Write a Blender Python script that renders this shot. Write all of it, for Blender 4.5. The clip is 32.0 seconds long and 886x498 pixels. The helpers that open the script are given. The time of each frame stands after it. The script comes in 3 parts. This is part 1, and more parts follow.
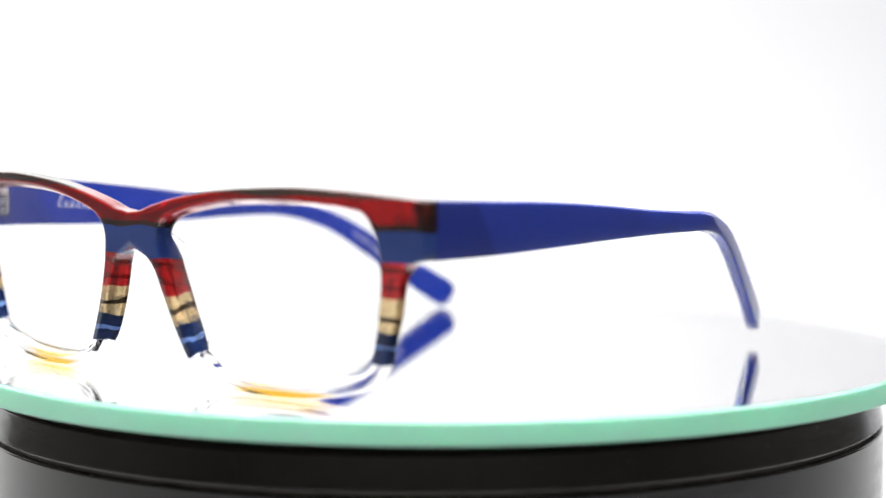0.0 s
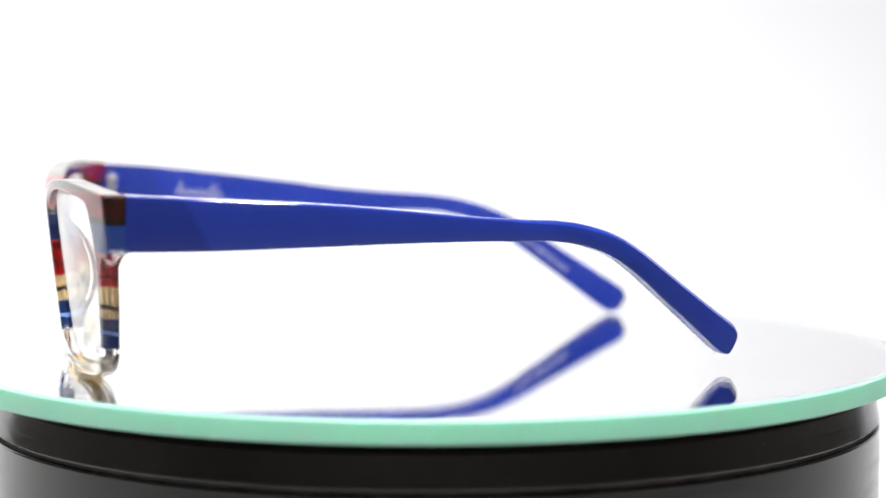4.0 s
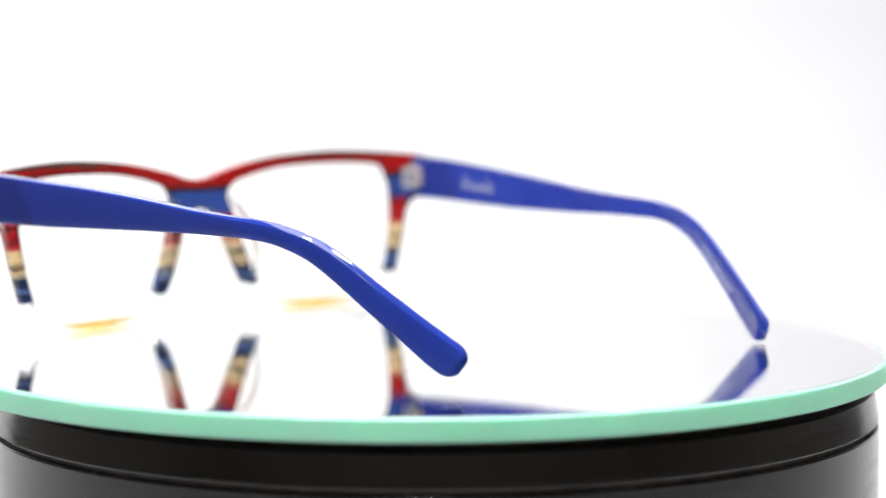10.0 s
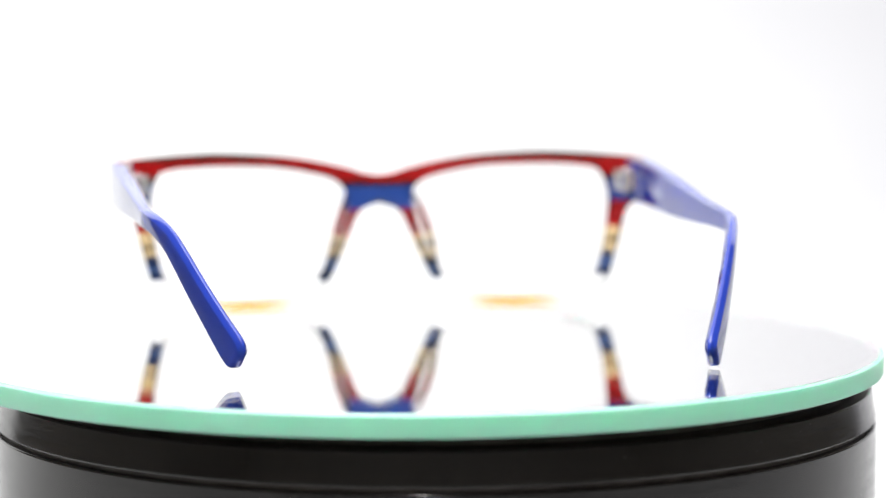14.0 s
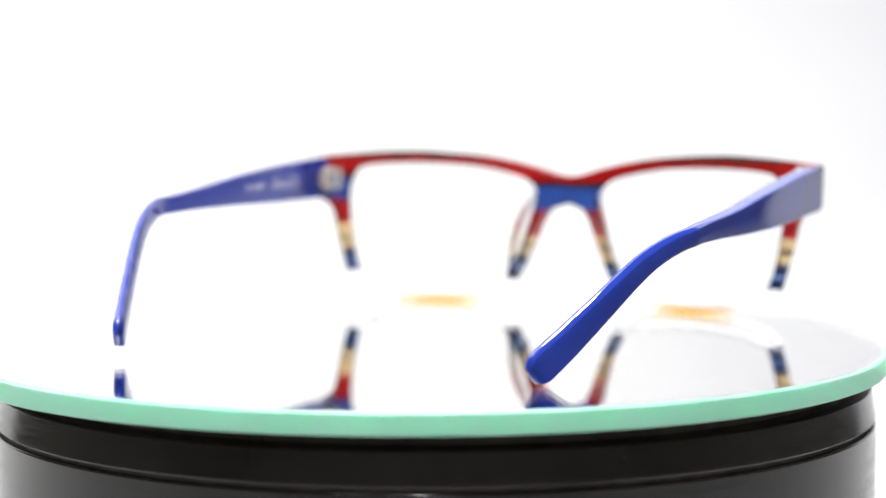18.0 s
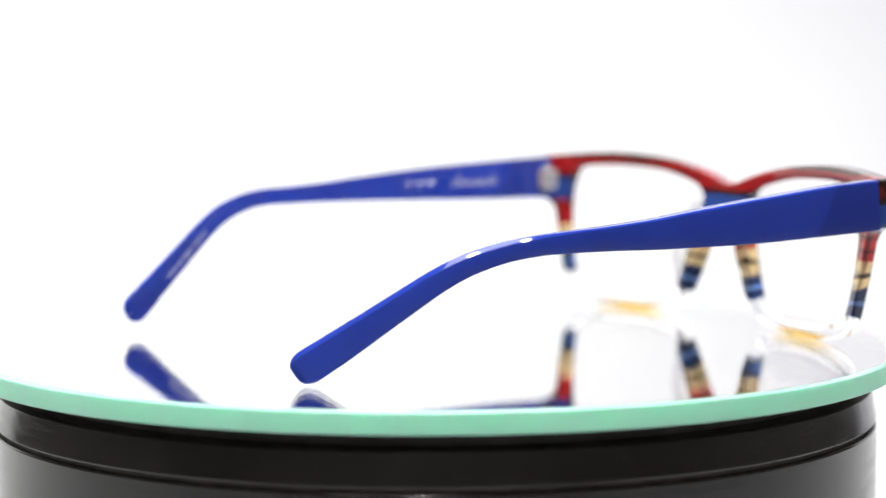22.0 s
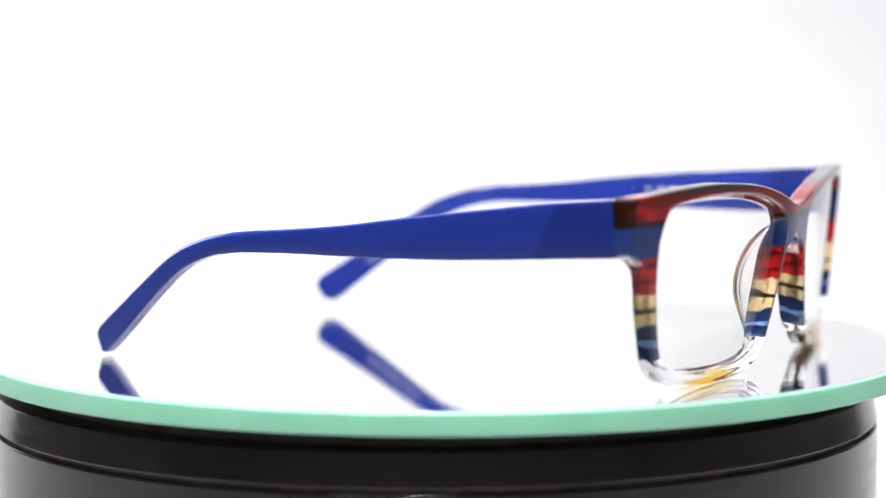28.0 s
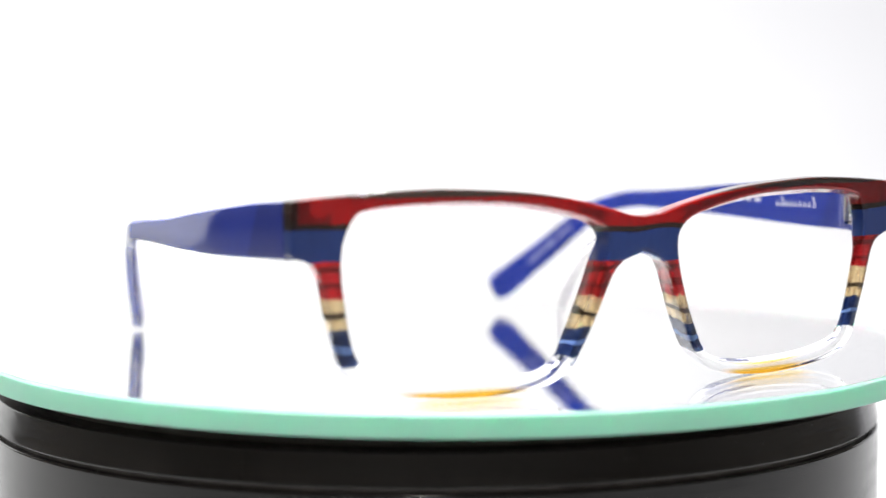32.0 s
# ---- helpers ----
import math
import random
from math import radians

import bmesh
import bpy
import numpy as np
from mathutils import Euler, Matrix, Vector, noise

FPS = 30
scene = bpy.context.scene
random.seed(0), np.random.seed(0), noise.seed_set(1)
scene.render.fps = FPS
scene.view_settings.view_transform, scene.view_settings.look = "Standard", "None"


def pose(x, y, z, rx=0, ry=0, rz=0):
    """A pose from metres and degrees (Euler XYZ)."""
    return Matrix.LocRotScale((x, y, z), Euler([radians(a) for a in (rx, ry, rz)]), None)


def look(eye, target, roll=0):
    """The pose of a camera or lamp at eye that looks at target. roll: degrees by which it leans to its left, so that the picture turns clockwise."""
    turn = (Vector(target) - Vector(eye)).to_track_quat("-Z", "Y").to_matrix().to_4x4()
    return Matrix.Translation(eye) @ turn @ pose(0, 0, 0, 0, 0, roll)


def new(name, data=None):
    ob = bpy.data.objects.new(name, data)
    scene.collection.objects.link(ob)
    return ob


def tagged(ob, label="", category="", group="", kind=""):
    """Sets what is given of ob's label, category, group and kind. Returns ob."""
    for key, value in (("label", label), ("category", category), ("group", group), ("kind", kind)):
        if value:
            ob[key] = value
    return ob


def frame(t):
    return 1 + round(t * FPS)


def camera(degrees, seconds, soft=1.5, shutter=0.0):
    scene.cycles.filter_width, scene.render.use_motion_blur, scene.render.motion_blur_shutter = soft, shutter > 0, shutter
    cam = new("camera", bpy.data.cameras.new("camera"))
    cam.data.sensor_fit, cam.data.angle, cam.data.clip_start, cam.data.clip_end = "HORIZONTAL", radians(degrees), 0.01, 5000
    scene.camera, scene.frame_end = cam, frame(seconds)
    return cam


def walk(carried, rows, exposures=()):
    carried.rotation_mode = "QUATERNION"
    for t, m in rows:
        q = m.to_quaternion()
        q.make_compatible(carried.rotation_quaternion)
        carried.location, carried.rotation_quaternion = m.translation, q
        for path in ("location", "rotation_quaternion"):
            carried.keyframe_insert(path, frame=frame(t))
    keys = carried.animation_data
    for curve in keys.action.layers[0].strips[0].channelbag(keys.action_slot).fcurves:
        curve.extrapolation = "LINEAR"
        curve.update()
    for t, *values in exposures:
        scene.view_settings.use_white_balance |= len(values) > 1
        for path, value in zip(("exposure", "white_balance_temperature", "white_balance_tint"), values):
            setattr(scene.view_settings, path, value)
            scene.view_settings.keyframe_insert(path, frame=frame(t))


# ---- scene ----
# One still camera before a motor turntable: a round mirror turns once with a pair of eyeglasses on it.
TILT, ASIDE = radians(4.865), radians(0.278)
EYE = Vector((0.0, -0.51408, 0.06535))
AHEAD = Vector((math.sin(ASIDE) * math.cos(TILT), math.cos(ASIDE) * math.cos(TILT), -math.sin(TILT)))


def stand(s):
    """The camera's pose, moved back by the share s of its distance (the lens breathes as it focuses)."""
    eye = EYE - AHEAD * 0.51408 * s
    return look(eye, eye + AHEAD, -0.082)


cam = camera(22.594, 32.0, soft=1.3)
cam.data.dof.use_dof = True
cam.data.dof.focus_distance = 0.463
cam.data.dof.aperture_fstop = 9.0
walk(cam, [(t, stand(s)) for t, s in (
    (0.0, -0.0122), (2.0, -0.0089), (4.0, -0.0045), (6.0, -0.003), (8.0, -0.0035), (10.0, -0.0031), (12.0, 0.0018), (14.0, 0.004),
    (16.0, 0.0048), (18.0, 0.0042), (20.0, 0.0045), (22.0, 0.0028), (25.0, 0.0025), (28.0, 0.001), (30.0, 0.002), (32.0, 0.0))])

# the turn of the mirror, second by second, in degrees
TURN = (-48.24, -57.26, -66.26, -75.23, -84.23, -93.25, -102.27, -111.29, -120.32, -129.37, -138.39, -147.37, -156.32,
        -165.25, -174.16, -183.01, -191.87, -200.75, -209.71, -218.64, -227.55, -236.58, -245.75, -255.04, -264.31,
        -273.41, -282.28, -291.09, -299.9, -308.73, -317.57, -326.41, -335.27)
LEAN = pose(0, 0, 0, -0.076, 0.034, 0)  # the platter is not quite level

# ---------------------------------------------------------------- light
world = bpy.data.worlds.new("room")
scene.world = world
world.use_nodes = True
wbg = world.node_tree.nodes["Background"]
wbg.inputs["Color"].default_value = (0.9, 0.95, 1.0, 1)
wbg.inputs["Strength"].default_value = 0.25
scene.view_settings.exposure = 0.0


def area(name, eye, target, size, watts, colour=(1, 1, 1)):
    data = bpy.data.lights.new(name, "AREA")
    data.shape, data.size, data.energy, data.color = "SQUARE", size, watts, colour
    ob = new(name, data)
    ob.matrix_world = look(eye, target)
    return ob


area("overhead_lamp", (-0.14, -0.20, 0.80), (0, 0, 0), 0.055, 6.0, (1.0, 0.98, 0.95))
area("overhead_lamp", (0.14, -0.20, 0.80), (0, 0, 0), 0.055, 6.0, (1.0, 0.98, 0.95))
PANEL_LAMP = area("overhead_panel", (-0.16, -0.18, 1.05), (-0.16, -0.18, 0), 0.5, 10.0, (1.0, 0.99, 0.98))
PANEL_LAMP.data.shape, PANEL_LAMP.data.size_y = "RECTANGLE", 0.85
area("front_lamp", (-0.06, -0.85, 0.95), (0, 0, 0.02), 0.045, 3.0, (1.0, 0.99, 0.97))


# ---------------------------------------------------------------- materials
class Nodes:
    def __init__(self, name):
        self.mat = bpy.data.materials.new(name)
        self.mat.use_nodes = True
        self.tree = self.mat.node_tree
        self.bsdf = self.tree.nodes["Principled BSDF"]
        self.out = self.tree.nodes["Material Output"]

    def add(self, kind, **values):
        n = self.tree.nodes.new(kind)
        for key, value in values.items():
            n.inputs[key.replace("_", " ")].default_value = value
        return n

    def link(self, a, b):
        self.tree.links.new(a, b)

    def set(self, **values):
        for key, value in values.items():
            self.bsdf.inputs[key.replace("_", " ")].default_value = value
        return self

    def coords(self):
        return self.add("ShaderNodeTexCoord").outputs["Object"]

    def noise(self, scale, detail=3.0, rough=0.55, vector=None):
        n = self.add("ShaderNodeTexNoise", Scale=scale, Detail=detail, Roughness=rough)
        self.link(vector if vector is not None else self.coords(), n.inputs["Vector"])
        return n.outputs["Fac"]

    def ramp(self, value, stops, how="LINEAR"):
        n = self.add("ShaderNodeValToRGB")
        n.color_ramp.interpolation = how
        e = n.color_ramp.elements
        while len(e) < len(stops):
            e.new(1.0)
        for el, (p, c) in zip(e, stops):
            el.position, el.color = p, (*c, 1) if len(c) == 3 else c
        self.link(value, n.inputs["Fac"])
        return n.outputs["Color"]

    def math(self, op, a, b=0.0, c=0.0):
        n = self.add("ShaderNodeMath")
        n.operation = op
        for k, v in enumerate((a, b, c)):
            if isinstance(v, (int, float)):
                n.inputs[k].default_value = v
            else:
                self.link(v, n.inputs[k])
        return n.outputs[0]

    def map(self, value, a, b, c, d):
        n = self.add("ShaderNodeMapRange")
        self.link(value, n.inputs["Value"])
        for k, v in zip(("From Min", "From Max", "To Min", "To Max"), (a, b, c, d)):
            n.inputs[k].default_value = v
        return n.outputs["Result"]

    def bump(self, value, strength, distance):
        n = self.add("ShaderNodeBump", Strength=strength, Distance=distance)
        self.link(value, n.inputs["Height"])
        self.link(n.outputs["Normal"], self.bsdf.inputs["Normal"])


def plain(name, colour, rough, metal=0.0, grain=60.0, vary=0.12, bump=0.0):
    """A surface of one colour with a slight mottle, uneven gloss and fine relief."""
    m = Nodes(name)
    f = m.noise(grain, 4)
    lo, hi = [c * (1 - vary) for c in colour], [min(1, c * (1 + vary)) for c in colour]
    m.link(m.ramp(f, ((0.3, lo), (0.7, hi))), m.bsdf.inputs["Base Color"])
    m.link(m.map(m.noise(grain * 4, 2), 0.3, 0.7, rough * 0.8, rough * 1.2), m.bsdf.inputs["Roughness"])
    m.set(Metallic=metal)
    if bump:
        m.bump(m.noise(grain * 8, 3), bump, 0.0003)
    return m.mat


def smeared_plastic():
    """Black plastic with a soft gloss, wiped in streaks round it and dulled by dust."""
    m = Nodes("black_plastic")
    at = m.coords()
    wipe = m.add("ShaderNodeMapping", Scale=(26.0, 26.0, 150.0))
    m.link(at, wipe.inputs["Vector"])
    smear, dust = m.noise(1.0, 3, 0.6, wipe.outputs[0]), m.noise(900.0, 2)
    m.link(m.ramp(m.noise(60.0, 4), ((0.3, (0.007, 0.0063, 0.006)), (0.7, (0.014, 0.0125, 0.0115)))), m.bsdf.inputs["Base Color"])
    m.link(m.math("ADD", m.map(smear, 0.35, 0.65, 0.03, 0.20), m.map(dust, 0.55, 0.75, 0.0, 0.12)), m.bsdf.inputs["Roughness"])
    m.set(IOR=1.5)
    m.bump(smear, 0.30, 0.0006)
    return m.mat


def glowing_cloth():
    """White cloth that glows by itself; its fall in light, cooler and dimmer to the right, is painted."""
    m = Nodes("glowing_cloth")
    sep = m.add("ShaderNodeSeparateXYZ")
    m.link(m.coords(), sep.inputs[0])
    # light falloff painted into the glow colour: cooler and dimmer rightwards and upwards
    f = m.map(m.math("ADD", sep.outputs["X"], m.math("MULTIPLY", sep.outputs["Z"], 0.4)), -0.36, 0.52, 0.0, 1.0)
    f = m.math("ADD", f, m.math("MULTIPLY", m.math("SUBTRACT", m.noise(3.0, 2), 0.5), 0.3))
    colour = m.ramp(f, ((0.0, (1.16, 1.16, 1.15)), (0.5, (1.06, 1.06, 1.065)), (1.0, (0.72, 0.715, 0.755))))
    # painted glow in place of lamps: strongest at the back, the floor cloth all round
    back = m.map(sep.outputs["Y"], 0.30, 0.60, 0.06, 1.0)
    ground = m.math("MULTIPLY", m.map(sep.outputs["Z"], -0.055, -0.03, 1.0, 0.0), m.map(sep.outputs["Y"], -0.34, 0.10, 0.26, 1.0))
    over = m.map(sep.outputs["Z"], 1.25, 1.42, 0.0, 3.0)  # the part overhead, out of view, glows as well
    # glow raised higher up and to either side, out of view, for brighter reflections
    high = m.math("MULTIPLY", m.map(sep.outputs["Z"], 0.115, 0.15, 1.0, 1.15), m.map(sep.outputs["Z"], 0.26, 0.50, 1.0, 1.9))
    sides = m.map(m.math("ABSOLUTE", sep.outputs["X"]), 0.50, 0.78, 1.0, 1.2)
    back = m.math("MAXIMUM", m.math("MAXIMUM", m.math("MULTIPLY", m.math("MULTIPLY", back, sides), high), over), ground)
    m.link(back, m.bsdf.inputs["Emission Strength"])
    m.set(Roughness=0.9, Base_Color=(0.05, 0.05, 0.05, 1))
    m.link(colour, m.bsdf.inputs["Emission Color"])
    return m.mat


def acetate_stripes(name):
    """Laminated acetate: red, blue, red, cream, navy and clear layers, cut across and polished."""
    m = Nodes(name)
    at = m.coords()
    sep = m.add("ShaderNodeSeparateXYZ")
    m.link(at, sep.inputs[0])
    stretch = m.add("ShaderNodeMapping", Scale=(60.0, 220.0, 500.0))
    m.link(at, stretch.inputs["Vector"])
    wob = m.math("SUBTRACT", m.noise(1.0, 2, 0.6, stretch.outputs[0]), 0.5)
    broad = m.math("SUBTRACT", m.noise(90.0, 1, 0.5), 0.5)
    z = m.math("ADD", sep.outputs["Z"], m.math("MULTIPLY", m.math("ADD", m.math("MULTIPLY", wob, 0.0014), m.math("MULTIPLY", broad, 0.0036)), m.map(sep.outputs["Z"], 0.027, 0.022, 0.45, 1.4)))
    # the layers dip towards the bridge
    dip = m.math("SMOOTH_MAX", m.map(m.math("ABSOLUTE", sep.outputs["X"]), 0.010, 0.026, 0.0019, 0.0), 0.0, 0.0004)
    z = m.math("ADD", z, dip)
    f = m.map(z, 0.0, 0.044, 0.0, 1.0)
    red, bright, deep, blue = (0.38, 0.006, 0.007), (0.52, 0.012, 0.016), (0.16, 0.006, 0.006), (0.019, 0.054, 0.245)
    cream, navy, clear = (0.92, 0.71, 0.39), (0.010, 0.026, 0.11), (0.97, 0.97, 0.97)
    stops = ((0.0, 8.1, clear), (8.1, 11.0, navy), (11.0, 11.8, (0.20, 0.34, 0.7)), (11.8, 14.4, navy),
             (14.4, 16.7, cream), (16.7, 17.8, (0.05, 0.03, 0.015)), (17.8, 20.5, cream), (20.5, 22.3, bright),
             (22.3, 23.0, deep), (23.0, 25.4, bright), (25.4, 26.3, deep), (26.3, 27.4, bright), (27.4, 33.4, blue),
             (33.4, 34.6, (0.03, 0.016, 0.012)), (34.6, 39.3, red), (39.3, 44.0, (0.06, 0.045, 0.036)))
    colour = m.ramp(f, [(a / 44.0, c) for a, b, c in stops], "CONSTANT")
    # fine streaks and cloudy patches within the layers
    grain = m.add("ShaderNodeMapping", Scale=(700.0, 500.0, 160.0))
    m.link(at, grain.inputs["Vector"])
    streak = m.ramp(m.noise(1.0, 4, 0.65, grain.outputs[0]), ((0.28, (0.50, 0.42, 0.36)), (0.5, (1, 1, 1)), (0.75, (1.35, 1.35, 1.35))))
    veined = m.add("ShaderNodeMix")
    veined.data_type, veined.blend_type = "RGBA", "MULTIPLY"
    m.link(m.math("MULTIPLY", m.map(z, 0.0078, 0.0084, 0.0, 0.85), m.map(m.math("ABSOLUTE", m.math("SUBTRACT", z, 0.0304)), 0.0026, 0.0032, 0.15, 1.0)), veined.inputs["Factor"])
    m.link(colour, veined.inputs["A"])
    m.link(streak, veined.inputs["B"])
    colour = veined.outputs["Result"]
    # a honey tint in the clear lower rim
    x = m.math("ABSOLUTE", sep.outputs["X"])
    honey = m.math("MULTIPLY", m.map(x, 0.018, 0.027, 0.0, 1.0), m.map(x, 0.055, 0.045, 0.0, 1.0))
    honey = m.math("MULTIPLY", honey, m.map(sep.outputs["Z"], 0.0016, 0.0008, 0.0, 1.0))
    mix = m.add("ShaderNodeMix")
    mix.data_type = "RGBA"
    m.link(honey, mix.inputs["Factor"])
    m.link(colour, mix.inputs["A"])
    mix.inputs["B"].default_value = (0.90, 0.46, 0.03, 1)
    # the red layer is dense where it is cut across at the ends
    dense = m.math("MULTIPLY", m.map(x, 0.0708, 0.0712, 0.0, 0.97), m.map(sep.outputs["Z"], 0.0340, 0.0343, 0.0, 1.0))
    cutend = m.add("ShaderNodeMix")
    cutend.data_type = "RGBA"
    m.link(dense, cutend.inputs["Factor"])
    m.link(mix.outputs["Result"], cutend.inputs["A"])
    cutend.inputs["B"].default_value = (0.022, 0.009, 0.006, 1)
    m.link(cutend.outputs["Result"], m.bsdf.inputs["Base Color"])
    through_ = m.ramp(f, [(0.0, (1, 1, 1)), (8.1 / 44, (0.4, 0.4, 0.4)), (14.4 / 44, (0.7, 0.7, 0.7)),
                          (27.4 / 44, (0.2, 0.2, 0.2)), (33.4 / 44, (0.65, 0.65, 0.65))], "CONSTANT")
    m.link(through_, m.bsdf.inputs["Transmission Weight"])
    m.set(Roughness=0.04, Coat_Roughness=0.02)
    m.link(m.math("SUBTRACT", m.map(z, 0.0079, 0.0082, 1.11, 1.46), m.map(z, 0.0333, 0.0335, 0.0, 0.08)), m.bsdf.inputs["IOR"])
    m.link(m.map(z, 0.0079, 0.0082, 0.15, 0.2), m.bsdf.inputs["Coat Weight"])
    return m.mat


def blue_acetate():
    m = Nodes("blue_acetate")
    f = m.noise(45.0, 3)
    sep = m.add("ShaderNodeSeparateXYZ")
    m.link(m.coords(), sep.inputs[0])
    # the shield of the hinge lies under the blue near the front and shows through as a deeper patch
    shield = m.math("ADD", sep.outputs["Y"], m.math("MULTIPLY", sep.outputs["Z"], 0.5))
    shield = m.map(shield, -0.0432, -0.0416, 0.74, 1.0)
    tint = m.add("ShaderNodeMix")
    tint.data_type, tint.blend_type = "RGBA", "MULTIPLY"
    tint.inputs["Factor"].default_value = 1.0
    m.link(m.ramp(f, ((0.3, (0.012, 0.032, 0.262)), (0.7, (0.014, 0.036, 0.302)))), tint.inputs["A"])
    m.link(m.ramp(shield, ((0.0, (0, 0, 0)), (1.0, (1, 1, 1)))), tint.inputs["B"])
    m.link(tint.outputs["Result"], m.bsdf.inputs["Base Color"])
    m.link(m.map(m.noise(300.0, 2), 0.3, 0.7, 0.025, 0.05), m.bsdf.inputs["Roughness"])
    m.set(IOR=1.54)
    m.bump(m.noise(120.0, 2), 0.05, 0.0002)
    return m.mat


def clear_glass(name, colour, ior, rough=0.0):
    m = Nodes(name)
    m.set(Base_Color=(*colour, 1), Transmission_Weight=1.0, IOR=ior, Roughness=rough)
    return m.mat


def mirror_silver():
    m = Nodes("mirror_silver")
    m.set(Base_Color=(0.998, 0.998, 0.996, 1), Metallic=1.0)
    m.link(m.map(m.noise(25.0, 3), 0.3, 0.7, 0.0, 0.012), m.bsdf.inputs["Roughness"])
    return m.mat


def glass_edge():
    """The ground edge of float glass, pale green right through."""
    m = Nodes("ground_glass_edge")
    f = m.noise(40.0, 4)
    green = m.ramp(f, ((0.3, (0.35, 0.635, 0.515)), (0.7, (0.39, 0.675, 0.555))))
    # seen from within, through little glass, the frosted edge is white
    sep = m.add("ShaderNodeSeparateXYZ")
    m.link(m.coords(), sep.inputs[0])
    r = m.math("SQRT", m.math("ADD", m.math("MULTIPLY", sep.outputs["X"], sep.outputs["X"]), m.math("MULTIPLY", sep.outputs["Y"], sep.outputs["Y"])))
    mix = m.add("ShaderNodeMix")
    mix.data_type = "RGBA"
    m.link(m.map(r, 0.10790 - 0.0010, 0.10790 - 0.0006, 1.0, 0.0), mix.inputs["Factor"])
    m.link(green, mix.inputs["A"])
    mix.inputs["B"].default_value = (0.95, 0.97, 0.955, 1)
    m.link(mix.outputs["Result"], m.bsdf.inputs["Base Color"])
    m.set(Roughness=0.45, IOR=1.5, Subsurface_Weight=1.0, Subsurface_Scale=0.003)
    m.bsdf.inputs["Subsurface Radius"].default_value = (0.6, 1.0, 0.8)
    m.bump(m.noise(900.0, 2), 0.12, 0.0002)
    return m.mat


CLOTH = glowing_cloth()
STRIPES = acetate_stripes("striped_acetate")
PAD = clear_glass("pad_acetate", (0.985, 0.974, 0.962), 1.40, 0.01)
BLUE = blue_acetate()
LENS = clear_glass("lens_plastic", (0.965, 0.957, 0.957), 1.22)
CRYSTAL = clear_glass("crystal_acetate", (0.99, 0.99, 0.995), 1.45, 0.02)
SEAT_CLEAR = clear_glass("hinge_seat_acetate", (0.95, 0.95, 0.95), 1.3, 0.02)
SILVER = mirror_silver()
SLAB = clear_glass("float_glass", (0.998, 1.0, 0.999), 1.50)
EDGE = glass_edge()
STEEL = plain("hinge_steel", (0.80, 0.79, 0.77), 0.22, 0.7, 400.0)
BRASS = plain("tan_metal", (0.66, 0.48, 0.30), 0.4, 0.5, 400.0)
DARK_STEEL = plain("hinge_core", (0.10, 0.09, 0.085), 0.3, 1.0, 400.0)
BLACK = smeared_plastic()
RUBBER = plain("black_plate", (0.11, 0.098, 0.09), 0.55, 0.0, 120.0, 0.3)
PRINT = plain("white_print", (0.8, 0.8, 0.85), 0.5, 0.0, 300.0)
PANEL = plain("pale_print", (0.36, 0.38, 0.62), 0.35, 0.0, 200.0)
TABLE = plain("grey_table", (0.20, 0.20, 0.205), 0.4, 0.0, 20.0, 0.1)
WALL = plain("dim_wall", (0.55, 0.52, 0.48), 0.8, 0.0, 6.0, 0.15)


# ---------------------------------------------------------------- mesh helpers
def finish(bm, name, material, smooth=40.0):
    bmesh.ops.recalc_face_normals(bm, faces=bm.faces)
    for f in bm.faces:
        f.smooth = True
    for e in bm.edges:
        if len(e.link_faces) == 2 and e.calc_face_angle(0.0) > radians(smooth):
            e.smooth = False
    mesh = bpy.data.meshes.new(name)
    bm.to_mesh(mesh)
    bm.free()
    mesh.materials.append(material)
    return mesh


def part(name, bm, material, parent=None, label="", at=None):
    """Links a bmesh as one mesh object under a thing or a part."""
    ob = new(name, finish(bm, name, material))
    if parent is not None:
        ob.parent = parent
    if at is not None:
        ob.matrix_basis = at
    if label:
        ob["label"] = label
    return ob


def lathe(profile, steps=160):
    """Turns (radius, height) pairs about the z axis; ends with radius 0 are closed."""
    bm = bmesh.new()
    rings = []
    for r, z in profile:
        if r < 1e-6:
            rings.append([bm.verts.new((0, 0, z))])
        else:
            rings.append([bm.verts.new((r * math.cos(2 * math.pi * k / steps), r * math.sin(2 * math.pi * k / steps), z)) for k in range(steps)])
    for a, b in zip(rings, rings[1:]):
        for k in range(steps):
            j = (k + 1) % steps
            q = [a[k % len(a)], a[j % len(a)], b[j % len(b)], b[k % len(b)]]
            q = list(dict.fromkeys(q))
            if len(q) > 2:
                bm.faces.new(q)
    return bm


def box(x, y, z, bevel=0.0, centre=(0, 0, 0)):
    bm = bmesh.new()
    bmesh.ops.create_cube(bm, size=1.0)
    bmesh.ops.scale(bm, vec=(x, y, z), verts=bm.verts)
    if bevel:
        bmesh.ops.bevel(bm, geom=list(bm.edges), offset=bevel, segments=2, profile=0.6, affect="EDGES")
    bmesh.ops.translate(bm, vec=centre, verts=bm.verts)
    return bm


def spline(points, n, closed=False):
    """Catmull-Rom through the points, n samples a span."""
    pts = [Vector(p) for p in points]
    out, m = [], len(pts)
    for i in range(m if closed else m - 1):
        if closed:
            a, b, c, d = (pts[(i + k) % m] for k in (-1, 0, 1, 2))
        else:
            b, c = pts[i], pts[i + 1]
            a = pts[i - 1] if i else b * 2 - c
            d = pts[i + 2] if i + 2 < m else c * 2 - b
        for k in range(n):
            t = k / n
            out.append(0.5 * (2 * b + (c - a) * t + (2 * a - 5 * b + 4 * c - d) * t * t + (3 * b - a - 3 * c + d) * t ** 3))
    if not closed:
        out.append(pts[-1])
    return out


